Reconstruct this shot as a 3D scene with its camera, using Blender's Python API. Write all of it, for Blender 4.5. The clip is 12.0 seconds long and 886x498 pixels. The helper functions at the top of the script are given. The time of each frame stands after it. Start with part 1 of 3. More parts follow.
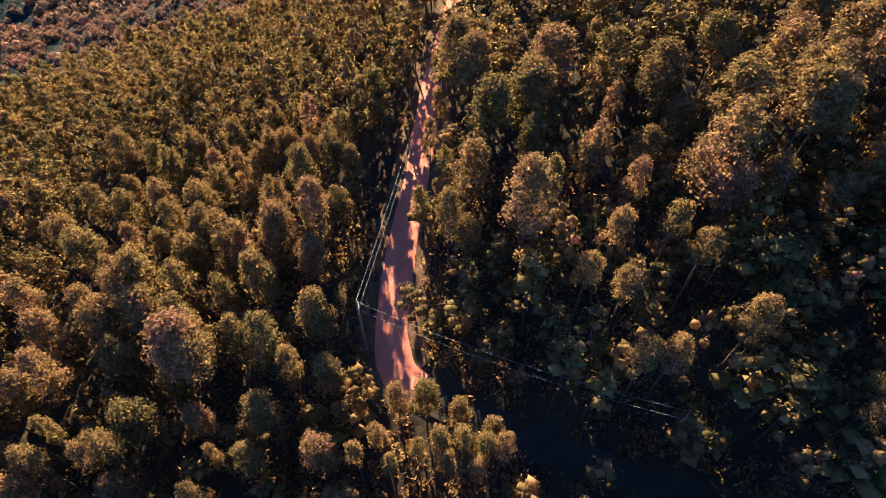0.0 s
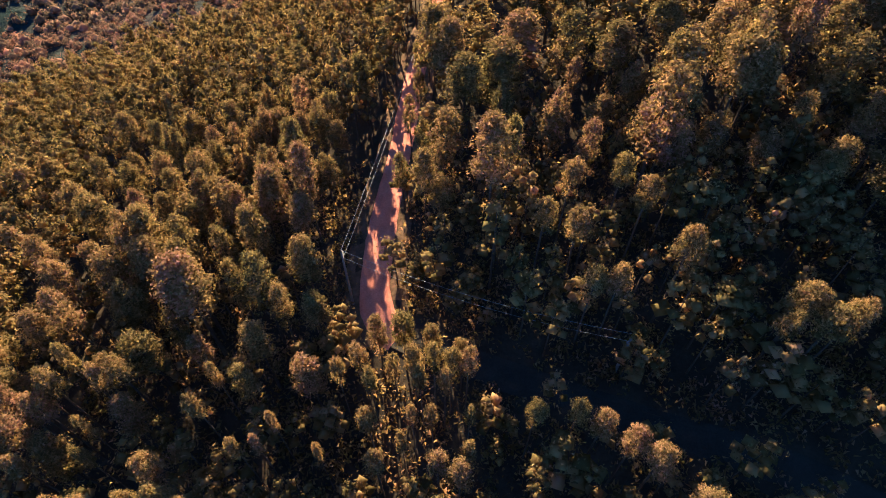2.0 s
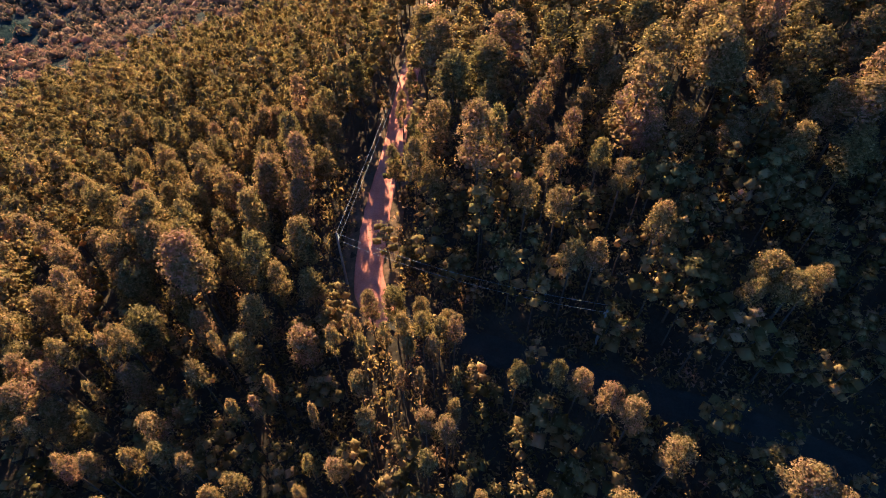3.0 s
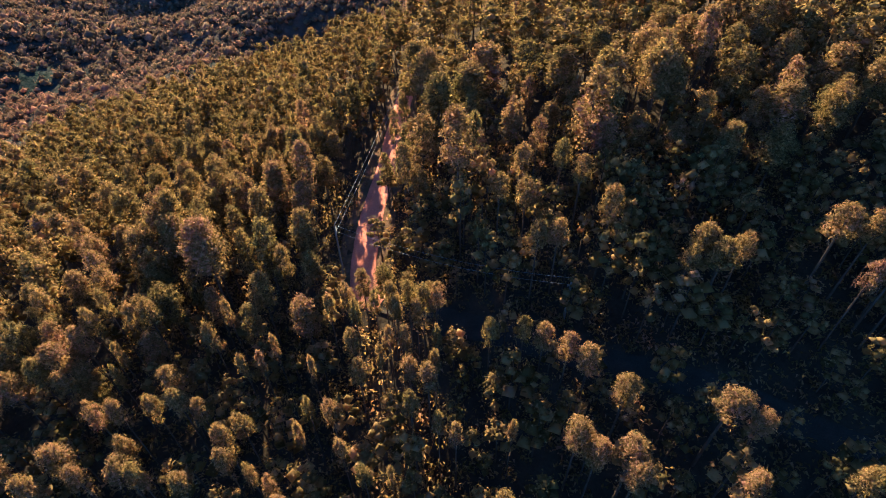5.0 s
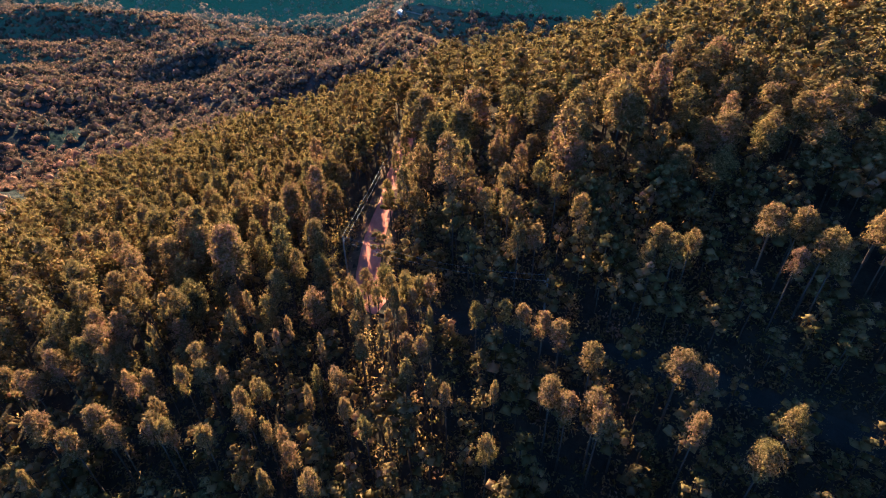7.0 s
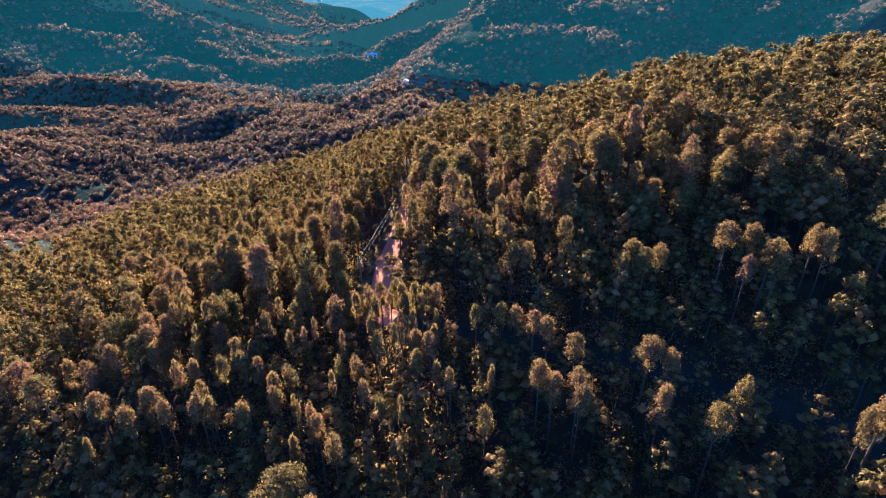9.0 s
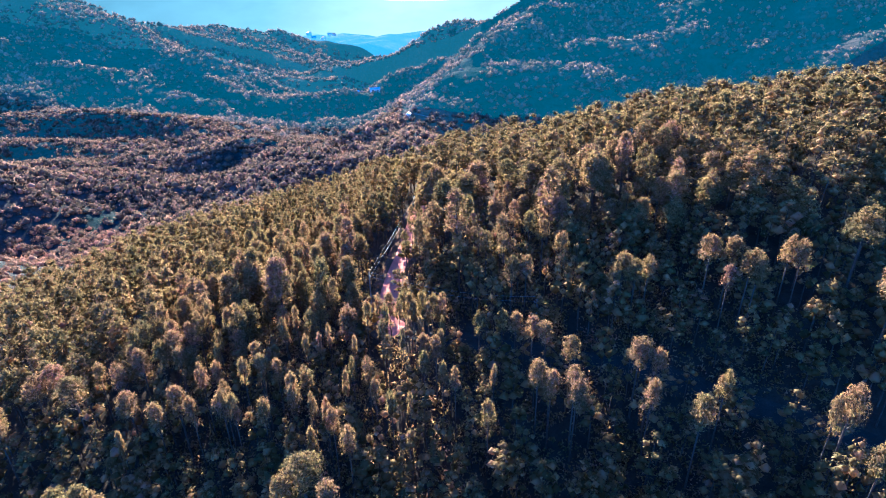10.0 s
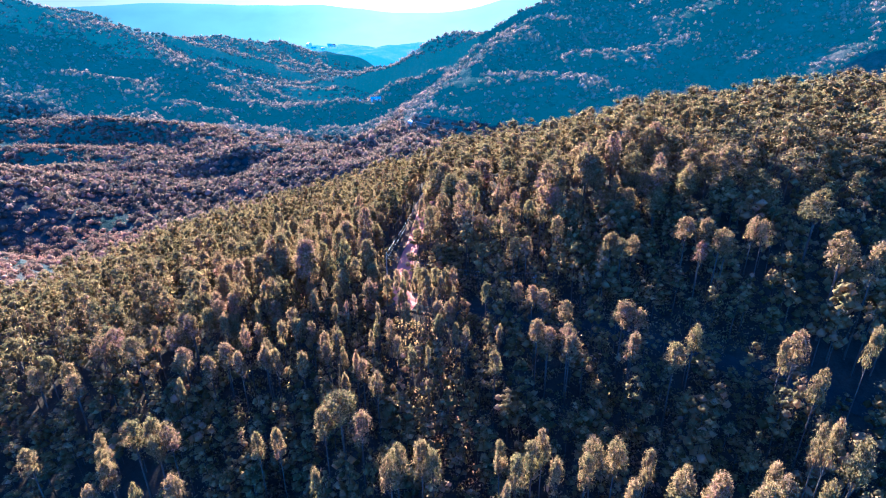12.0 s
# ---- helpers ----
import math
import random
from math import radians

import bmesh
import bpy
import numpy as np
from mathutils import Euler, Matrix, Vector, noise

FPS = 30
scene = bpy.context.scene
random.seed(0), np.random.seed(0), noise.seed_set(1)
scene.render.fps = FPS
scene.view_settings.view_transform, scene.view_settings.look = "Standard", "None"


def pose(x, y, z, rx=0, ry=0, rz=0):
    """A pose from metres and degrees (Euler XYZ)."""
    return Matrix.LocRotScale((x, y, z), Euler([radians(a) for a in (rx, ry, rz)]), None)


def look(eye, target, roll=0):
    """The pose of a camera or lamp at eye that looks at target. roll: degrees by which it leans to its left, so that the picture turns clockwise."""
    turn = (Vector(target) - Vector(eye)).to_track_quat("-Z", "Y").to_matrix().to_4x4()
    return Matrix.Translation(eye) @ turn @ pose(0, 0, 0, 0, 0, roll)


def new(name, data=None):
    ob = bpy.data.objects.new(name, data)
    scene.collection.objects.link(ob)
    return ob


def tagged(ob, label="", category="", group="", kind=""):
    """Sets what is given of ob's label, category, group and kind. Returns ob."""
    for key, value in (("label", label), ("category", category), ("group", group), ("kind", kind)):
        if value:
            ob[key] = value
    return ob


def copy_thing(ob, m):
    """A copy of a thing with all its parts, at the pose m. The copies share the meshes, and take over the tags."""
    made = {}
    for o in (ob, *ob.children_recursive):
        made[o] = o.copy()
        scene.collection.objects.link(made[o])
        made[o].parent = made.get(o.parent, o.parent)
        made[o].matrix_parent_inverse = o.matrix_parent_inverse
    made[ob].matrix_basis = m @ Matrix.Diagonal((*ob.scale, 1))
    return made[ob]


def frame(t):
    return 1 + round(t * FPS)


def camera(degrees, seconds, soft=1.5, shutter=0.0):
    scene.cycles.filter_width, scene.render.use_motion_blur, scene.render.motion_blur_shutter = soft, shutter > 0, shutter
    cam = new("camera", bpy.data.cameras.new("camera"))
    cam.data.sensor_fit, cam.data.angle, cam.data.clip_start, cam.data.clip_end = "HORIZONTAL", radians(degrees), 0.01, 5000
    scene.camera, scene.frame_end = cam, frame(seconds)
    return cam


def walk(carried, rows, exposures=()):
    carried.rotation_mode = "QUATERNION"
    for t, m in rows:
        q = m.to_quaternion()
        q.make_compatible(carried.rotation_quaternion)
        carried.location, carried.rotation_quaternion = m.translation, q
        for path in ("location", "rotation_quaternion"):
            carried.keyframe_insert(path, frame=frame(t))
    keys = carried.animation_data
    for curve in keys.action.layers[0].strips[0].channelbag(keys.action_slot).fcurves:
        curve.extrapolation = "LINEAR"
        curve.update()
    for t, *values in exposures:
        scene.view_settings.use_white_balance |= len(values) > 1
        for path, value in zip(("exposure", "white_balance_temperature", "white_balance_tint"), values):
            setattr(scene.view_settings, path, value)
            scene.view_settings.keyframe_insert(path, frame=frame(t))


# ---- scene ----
cam = camera(81.3, 12.0, soft=1.0)
PATH = [
    (0, (0.059, 0.04, 50.031), (0.052, 1.34, 48.511), -0.5),
    (0.5, (0.579, -1.747, 50.145), (0.576, -0.447, 48.625), -0.5),
    (1, (1.087, -3.606, 50.231), (1.086, -2.305, 48.712), -0.6),
    (1.5, (1.5, -5.497, 50.328), (1.506, -4.182, 48.821), -0.5),
    (2, (1.927, -7.468, 50.38), (1.936, -6.133, 48.891), -0.5),
    (2.5, (2.356, -9.491, 50.445), (2.367, -8.139, 48.971), -0.5),
    (3, (2.779, -11.638, 50.505), (2.794, -10.267, 49.049), -0.6),
    (3.2, (2.919, -12.498, 50.495), (2.937, -11.12, 49.046), -0.4),
    (4.8, (4.147, -19.963, 50.536), (4.164, -18.473, 49.201), -1.0),
    (5, (4.25, -20.958, 50.535), (4.268, -19.455, 49.217), -1.0),
    (5.5, (4.483, -23.489, 50.458), (4.503, -21.944, 49.187), -0.9),
    (6, (4.694, -26.075, 50.348), (4.713, -24.492, 49.126), -0.9),
    (6.5, (4.861, -28.689, 50.286), (4.879, -27.069, 49.113), -0.9),
    (7, (4.995, -31.403, 50.281), (5.011, -29.75, 49.156), -1.0),
    (7.2, (5.03, -32.5, 50.284), (5.044, -30.833, 49.18), -1.0),
    (9, (4.543, -42.446, 50.24), (4.554, -40.668, 49.323), -1.0),
    (9.5, (4.223, -45.308, 50.211), (4.235, -43.503, 49.35), -1.0),
    (10, (3.826, -48.147, 50.194), (3.838, -46.317, 49.388), -1.0),
    (10.5, (3.353, -50.965, 50.2), (3.367, -49.118, 49.434), -1.0),
    (11, (2.849, -53.721, 50.252), (2.865, -51.874, 49.484), -1.0),
    (11.5, (2.254, -56.416, 50.281), (2.274, -54.571, 49.511), -0.9),
    (12, (1.615, -59.117, 50.285), (1.638, -57.272, 49.513), -0.8),
]
EXPOSURES = [(0.0, 3.2, 4980, -3), (7.2, 3.25, 4700, -6), (9.0, 3.45, 4230, -4), (10.2, 4.03, 3600, 2), (12.0, 4.13, 3480, 3)]
walk(cam, [(t, look(eye, target, roll)) for t, eye, target, roll in PATH], EXPOSURES)

# ---- light ----
SUN_ELEVATION, SUN_AZIMUTH = 20.0, 10.0   # degrees; azimuth to the left of straight ahead (+y)
world = bpy.data.worlds.new("sky")
scene.world = world
world.use_nodes = True
wn = world.node_tree.nodes
sky = wn.new("ShaderNodeTexSky")
sky.sky_type = "NISHITA"
sky.sun_disc = False
sky.sun_elevation = radians(SUN_ELEVATION)
sky.sun_rotation = radians(-SUN_AZIMUTH)
sky.altitude, sky.air_density, sky.dust_density, sky.ozone_density = 2000, 0.62, 0.8, 6.0
wn["Background"].inputs["Strength"].default_value = 0.05
world.node_tree.links.new(sky.outputs["Color"], wn["Background"].inputs["Color"])

sun_dir = Vector((-math.sin(radians(SUN_AZIMUTH)) * math.cos(radians(SUN_ELEVATION)),
                  math.cos(radians(SUN_AZIMUTH)) * math.cos(radians(SUN_ELEVATION)),
                  math.sin(radians(SUN_ELEVATION))))
sun = new("sun", bpy.data.lights.new("sun", "SUN"))
sun.data.energy, sun.data.angle, sun.data.color = 5.0, radians(0.5), (1.0, 0.655, 0.345)
sun.matrix_world = look(sun_dir * 300, (0, 0, 0))


# ---- materials ----
def node_material(name):
    m = bpy.data.materials.new(name)
    m.use_nodes = True
    nt = m.node_tree
    nt.nodes.clear()
    out = nt.nodes.new("ShaderNodeOutputMaterial")
    return m, nt, out


def ramp(nt, source, stops):
    r = nt.nodes.new("ShaderNodeValToRGB")
    els = r.color_ramp.elements
    while len(els) < len(stops):
        els.new(0.5)
    for e, (p, c) in zip(els, stops):
        e.position, e.color = p, (*c, 1)
    nt.links.new(source, r.inputs[0])
    return r.outputs[0]


def noise_at(nt, scale, detail=4.0, rough=0.55, coords="Object"):
    tc = nt.nodes.new("ShaderNodeTexCoord")
    n = nt.nodes.new("ShaderNodeTexNoise")
    n.inputs["Scale"].default_value, n.inputs["Detail"].default_value = scale, detail
    n.inputs["Roughness"].default_value = rough
    if coords == "World":
        g = nt.nodes.new("ShaderNodeNewGeometry")
        nt.links.new(g.outputs["Position"], n.inputs["Vector"])
    else:
        nt.links.new(tc.outputs[coords], n.inputs["Vector"])
    return n.outputs["Fac"]


def mixed(nt, a, b, fac, mode="MIX"):
    m = nt.nodes.new("ShaderNodeMix")
    m.data_type, m.blend_type = "RGBA", mode
    for sock, v in ((m.inputs[0], fac), (m.inputs[6], a), (m.inputs[7], b)):
        if isinstance(v, (int, float)):
            sock.default_value = v
        elif isinstance(v, tuple):
            sock.default_value = (*v, 1)
        else:
            nt.links.new(v, sock)
    return m.outputs[2]


def bumped(nt, height, strength, distance):
    b = nt.nodes.new("ShaderNodeBump")
    b.inputs["Strength"].default_value, b.inputs["Distance"].default_value = strength, distance
    nt.links.new(height, b.inputs["Height"])
    return b.outputs["Normal"]


def surface(name, colour_stops, scale, fine, rough=0.85, bump=0.5, bump_dist=0.05, coords="World", spec=0.3, metal=0.0):
    """Rough matter whose colour varies at a coarse and a fine scale."""
    m, nt, out = node_material(name)
    p = nt.nodes.new("ShaderNodeBsdfPrincipled")
    coarse = ramp(nt, noise_at(nt, scale, 5, 0.6, coords), colour_stops)
    grain = ramp(nt, noise_at(nt, fine, 6, 0.7, coords), [(0.25, (0.55, 0.55, 0.55)), (0.75, (1.15, 1.15, 1.15))])
    nt.links.new(mixed(nt, coarse, grain, 0.8, "MULTIPLY"), p.inputs["Base Color"])
    p.inputs["Roughness"].default_value, p.inputs["Metallic"].default_value = rough, metal
    p.inputs["Specular IOR Level"].default_value = spec
    nt.links.new(bumped(nt, noise_at(nt, fine * 0.6, 6, 0.65, coords), bump, bump_dist), p.inputs["Normal"])
    nt.links.new(p.outputs[0], out.inputs[0])
    return m


def leaf_material(name, stops, through_colour, see_through=0.58, haze_glow=None):
    """Thin leaves: coloured by the tree, by drifts through the stand and leaf by leaf; light passes through them.
    Optional emission paints haze on.
    """
    m, nt, out = node_material(name)
    geo = nt.nodes.new("ShaderNodeNewGeometry")
    info = nt.nodes.new("ShaderNodeObjectInfo")
    drift = noise_at(nt, 0.22, 3, 0.6, "World")
    add = nt.nodes.new("ShaderNodeMath")
    add.operation = "MULTIPLY_ADD"
    add.inputs[1].default_value = 0.28
    nt.links.new(info.outputs["Random"], add.inputs[0])
    nt.links.new(drift, add.inputs[2])
    add2 = nt.nodes.new("ShaderNodeMath")
    add2.operation = "MULTIPLY_ADD"
    add2.inputs[1].default_value = 0.30
    nt.links.new(geo.outputs["Random Per Island"], add2.inputs[0])
    nt.links.new(add.outputs[0], add2.inputs[2])
    sub = nt.nodes.new("ShaderNodeMath")
    sub.operation = "SUBTRACT"
    sub.inputs[1].default_value = 0.29
    nt.links.new(add2.outputs[0], sub.inputs[0])
    leaf_tone = ramp(nt, geo.outputs["Random Per Island"], [(0.0, (0.55, 0.55, 0.55)), (0.6, (0.95, 0.95, 0.95)), (1.0, (1.32, 1.32, 1.4))])
    colour = mixed(nt, ramp(nt, sub.outputs[0], stops), leaf_tone, 1.0, "MULTIPLY")
    p = nt.nodes.new("ShaderNodeBsdfDiffuse")
    nt.links.new(colour, p.inputs["Color"])
    t = nt.nodes.new("ShaderNodeBsdfTranslucent")
    nt.links.new(mixed(nt, colour, through_colour, 1.0, "MULTIPLY"), t.inputs["Color"])
    mix = nt.nodes.new("ShaderNodeMixShader")
    mix.inputs[0].default_value = see_through
    nt.links.new(p.outputs[0], mix.inputs[1])
    nt.links.new(t.outputs[0], mix.inputs[2])
    if haze_glow:
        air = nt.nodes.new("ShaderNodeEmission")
        air.inputs["Color"].default_value = (*haze_glow, 1)
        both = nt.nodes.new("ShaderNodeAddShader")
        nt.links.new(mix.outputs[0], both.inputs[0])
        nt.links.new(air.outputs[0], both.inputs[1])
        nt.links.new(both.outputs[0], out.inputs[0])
    else:
        nt.links.new(mix.outputs[0], out.inputs[0])
    return m


LEAF = leaf_material("eucalyptus_leaves",
                     [(0.1, (0.086, 0.078, 0.035)), (0.35, (0.155, 0.115, 0.044)), (0.6, (0.208, 0.131, 0.058)), (0.9, (0.232, 0.118, 0.088))],
                     (1.28, 1.18, 0.82), 0.52)
SCRUB = leaf_material("scrub_leaves",
                      [(0.1, (0.062, 0.062, 0.042)), (0.4, (0.150, 0.105, 0.066)), (0.65, (0.265, 0.140, 0.086)), (0.9, (0.35, 0.170, 0.110))],
                      (1.1, 1.0, 0.9), 0.3)
# scrub of the far hills: blue-green emission stands in for haze
HAZED_SCRUB = leaf_material("hazed_scrub_leaves", [(0.1, (0.050, 0.050, 0.038)), (0.4, (0.110, 0.082, 0.055)), (0.65, (0.200, 0.115, 0.072)), (0.9, (0.28, 0.145, 0.090))],
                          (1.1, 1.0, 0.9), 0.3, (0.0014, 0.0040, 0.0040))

BARK = surface("bark", [(0.3, (0.050, 0.036, 0.026)), (0.6, (0.085, 0.062, 0.044)), (0.8, (0.045, 0.032, 0.023))], 1.2, 14, 0.9, 0.6, 0.03, spec=0.05)
DIRT = surface("red_dirt", [(0.3, (0.42, 0.150, 0.098)), (0.55, (0.52, 0.195, 0.132)), (0.8, (0.57, 0.25, 0.18))], 0.45, 5, 1.0, 0.8, 0.06, spec=0.0)
VERGE = surface("dry_verge", [(0.3, (0.070, 0.050, 0.030)), (0.55, (0.12, 0.075, 0.045)), (0.75, (0.22, 0.11, 0.07))], 0.8, 4, 1.0, 0.8, 0.08, spec=0.0)
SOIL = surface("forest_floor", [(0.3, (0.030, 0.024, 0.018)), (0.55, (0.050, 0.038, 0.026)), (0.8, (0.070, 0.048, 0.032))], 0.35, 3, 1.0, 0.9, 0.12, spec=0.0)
# grey track surface, its colour darkened to carry the deep shade there
SHADE_TRACK = surface("shade_grey_track", [(0.3, (0.030, 0.026, 0.021)), (0.55, (0.040, 0.034, 0.027)), (0.8, (0.052, 0.043, 0.034))], 0.5, 6, 1.0, 0.7, 0.05, spec=0.0)
WOOD = surface("grey_pole_wood", [(0.3, (0.13, 0.11, 0.09)), (0.7, (0.20, 0.175, 0.15))], 2.0, 20, 0.85, 0.4, 0.01)
WIRE = surface("aluminium_wire", [(0.3, (0.22, 0.22, 0.22)), (0.7, (0.30, 0.29, 0.28))], 3.0, 30, 0.8, 0.1, 0.002, spec=0.2, metal=0.2)
CERAMIC = surface("brown_ceramic", [(0.3, (0.22, 0.14, 0.10)), (0.7, (0.28, 0.18, 0.13))], 6.0, 40, 0.3, 0.1, 0.002, spec=0.6)
PLASTER = surface("whitewashed_wall", [(0.3, (0.74, 0.64, 0.52)), (0.7, (0.82, 0.73, 0.60))], 0.6, 5, 0.8, 0.2, 0.02)
ROOF_METAL = surface("sheet_roof", [(0.3, (0.40, 0.46, 0.48)), (0.7, (0.55, 0.60, 0.62))], 0.5, 4, 0.4, 0.2, 0.02, spec=0.5, metal=0.3)
ROOF_TILE = surface("clay_roof", [(0.3, (0.36, 0.17, 0.11)), (0.7, (0.48, 0.25, 0.17))], 0.7, 5, 0.85, 0.4, 0.04)
GLASS_DARK = surface("dark_window", [(0.3, (0.03, 0.035, 0.04)), (0.7, (0.05, 0.055, 0.06))], 1.0, 5, 0.15, 0.02, 0.001, spec=0.6)


def valley_material(name, haze_glow, tone=1.0):
    """Dry grass, bare red soil and low shrubs, with clumps down to a few metres; emission paints in distance haze."""
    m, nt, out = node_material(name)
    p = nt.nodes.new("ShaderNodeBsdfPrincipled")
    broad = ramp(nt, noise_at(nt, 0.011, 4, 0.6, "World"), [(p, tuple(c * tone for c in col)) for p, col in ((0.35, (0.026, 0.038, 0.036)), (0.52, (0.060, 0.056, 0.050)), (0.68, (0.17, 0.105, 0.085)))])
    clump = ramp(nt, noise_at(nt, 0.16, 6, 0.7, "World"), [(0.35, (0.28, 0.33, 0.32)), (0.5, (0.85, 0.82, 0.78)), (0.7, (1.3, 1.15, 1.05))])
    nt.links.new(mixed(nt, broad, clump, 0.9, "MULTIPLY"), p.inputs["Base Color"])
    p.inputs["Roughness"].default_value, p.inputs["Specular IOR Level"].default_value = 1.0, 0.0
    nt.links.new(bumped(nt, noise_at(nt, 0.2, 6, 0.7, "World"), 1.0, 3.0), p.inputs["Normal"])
    if haze_glow:
        p.inputs["Emission Color"].default_value, p.inputs["Emission Strength"].default_value = (*haze_glow, 1), 1.0
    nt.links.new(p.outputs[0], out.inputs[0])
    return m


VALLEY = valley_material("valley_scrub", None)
# farther tiers: darker base colour, stronger blue-green emission painted in as haze
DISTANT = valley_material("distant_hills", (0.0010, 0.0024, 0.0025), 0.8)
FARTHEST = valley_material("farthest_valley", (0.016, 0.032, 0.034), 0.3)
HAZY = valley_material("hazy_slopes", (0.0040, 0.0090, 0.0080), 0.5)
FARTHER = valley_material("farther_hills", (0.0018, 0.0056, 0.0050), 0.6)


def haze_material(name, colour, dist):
    """Distance seen through air, painted as emission that brightens towards the sun."""
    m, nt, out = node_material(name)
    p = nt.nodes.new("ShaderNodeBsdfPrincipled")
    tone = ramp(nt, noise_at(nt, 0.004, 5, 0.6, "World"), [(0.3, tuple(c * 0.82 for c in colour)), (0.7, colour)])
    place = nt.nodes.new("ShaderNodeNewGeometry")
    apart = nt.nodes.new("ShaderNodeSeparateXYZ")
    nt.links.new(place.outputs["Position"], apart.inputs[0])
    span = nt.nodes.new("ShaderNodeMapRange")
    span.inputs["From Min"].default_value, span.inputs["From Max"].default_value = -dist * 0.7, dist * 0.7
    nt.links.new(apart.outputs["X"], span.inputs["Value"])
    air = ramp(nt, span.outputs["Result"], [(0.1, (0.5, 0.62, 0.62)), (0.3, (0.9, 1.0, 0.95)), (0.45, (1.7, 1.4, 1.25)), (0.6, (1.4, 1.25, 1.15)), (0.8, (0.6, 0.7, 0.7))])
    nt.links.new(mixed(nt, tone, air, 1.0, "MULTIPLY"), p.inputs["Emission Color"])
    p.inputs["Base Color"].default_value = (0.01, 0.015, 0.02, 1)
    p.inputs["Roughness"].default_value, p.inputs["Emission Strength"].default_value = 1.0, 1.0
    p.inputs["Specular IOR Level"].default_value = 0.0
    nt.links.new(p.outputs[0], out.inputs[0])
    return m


# ---- small builders ----
def mesh_of(name, verts, faces, material, smooth=False):
    """A mesh from arrays of places and quads."""
    me = bpy.data.meshes.new(name)
    verts, faces = np.asarray(verts, np.float32), np.asarray(faces, np.int32)
    n = faces.shape[1]
    me.vertices.add(len(verts))
    me.vertices.foreach_set("co", verts.ravel())
    me.loops.add(faces.size)
    me.loops.foreach_set("vertex_index", faces.ravel())
    me.polygons.add(len(faces))
    me.polygons.foreach_set("loop_start", np.arange(0, faces.size, n, dtype=np.int32))
    if smooth:
        me.polygons.foreach_set("use_smooth", np.ones(len(faces), bool))
    me.update(calc_edges=True)
    me.materials.append(material)
    return me


def part(name, bm, material, parent, label=""):
    me = bpy.data.meshes.new(name)
    bm.to_mesh(me)
    bm.free()
    me.materials.append(material)
    ob = new(name, me)
    ob.parent = parent
    return tagged(ob, label)


def box(bm, size, at, bevel=0.0):
    made = bmesh.ops.create_cube(bm, size=1.0, matrix=Matrix.Translation(at) @ Matrix.Diagonal((*size, 1)))
    if bevel:
        edges = list({e for v in made["verts"] for e in v.link_edges})
        bmesh.ops.bevel(bm, geom=edges, offset=bevel, segments=1, affect="EDGES")
    return bm


def tube(points, radii, sides=6):
    """Places and quads of a tapered tube along points."""
    points = np.asarray(points, float)
    rings, faces = [], []
    for i, (p, r) in enumerate(zip(points, radii)):
        d = points[min(i + 1, len(points) - 1)] - points[max(i - 1, 0)]
        d = d / (np.linalg.norm(d) + 1e-9)
        a = np.cross(d, (0.31, 0.95, 0.05) if abs(d[1]) < 0.9 else (1, 0, 0))
        a /= np.linalg.norm(a)
        b = np.cross(d, a)
        w = np.arange(sides) * 2 * np.pi / sides
        rings.append(p + r * (np.outer(np.cos(w), a) + np.outer(np.sin(w), b)))
    for i in range(len(points) - 1):
        for k in range(sides):
            k2 = (k + 1) % sides
            faces.append((i * sides + k, i * sides + k2, (i + 1) * sides + k2, (i + 1) * sides + k))
    return np.concatenate(rings), np.array(faces)


def joined(pieces):
    vs, fs, n = [], [], 0
    for v, f in pieces:
        vs.append(v)
        fs.append(f + n)
        n += len(v)
    return np.concatenate(vs), np.concatenate(fs)


def value_noise(x, y, seed):
    """Smooth noise in -1..1 on arrays, one bump a unit."""
    xi, yi = np.floor(x).astype(np.int64), np.floor(y).astype(np.int64)
    fx, fy = x - xi, y - yi
    fx, fy = fx * fx * (3 - 2 * fx), fy * fy * (3 - 2 * fy)

    def lattice(a, b):
        h = (a * 374761393 + b * 668265263 + seed * 974634777) & 0x7FFFFFFF
        h = ((h ^ (h >> 13)) * 1274126177) & 0x7FFFFFFF
        return ((h ^ (h >> 16)) & 0xFFFF) / 32767.5 - 1

    a = lattice(xi, yi) * (1 - fx) + lattice(xi + 1, yi) * fx
    b = lattice(xi, yi + 1) * (1 - fx) + lattice(xi + 1, yi + 1) * fx
    return a * (1 - fy) + b * fy


def smooth01(v, lo, hi):
    s = np.clip((v - lo) / (hi - lo), 0, 1)
    return s * s * (3 - 2 * s)


# ---- the lie of the land ----
# crests: points (x, y, z), fall to the left and to the right of the way they run
CRESTS = [
    ([(5, 120, 2), (-16, 330, -21), (-2, 380, 3), (45, 454, 28), (161, 626, 82), (400, 900, 150)], 0.55, 0.33),
    ([(161, 626, 82), (290, 590, 108), (450, 520, 135), (760, 430, 190)], 0.3, 0.55),
    ([(-900, 500, 120), (-500, 670, 88), (-422, 764, 58), (-310, 916, 36), (-100, 1100, 5)], 0.30, 0.38),
    ([(-450, 690, 58), (-305, 584, 18), (-127, 675, -17), (-60, 760, -26)], 0.30, 0.36),
    ([(-260, 430, -44), (-186, 471, -39), (-126, 519, -28), (-70, 565, -21), (20, 640, -12), (110, 650, 30)], 0.35, 0.38),
    ([(-460, 330, -6), (-338, 377, -9), (-214, 375, -11), (-150, 330, -24)], 0.25, 0.20),
    ([(-300, 190, -14), (-160, 262, -24), (-90, 330, -36)], 0.2, 0.16),
    ([(-170, 60, -16), (-95, 150, -22), (-60, 260, -34)], 0.2, 0.16),
]


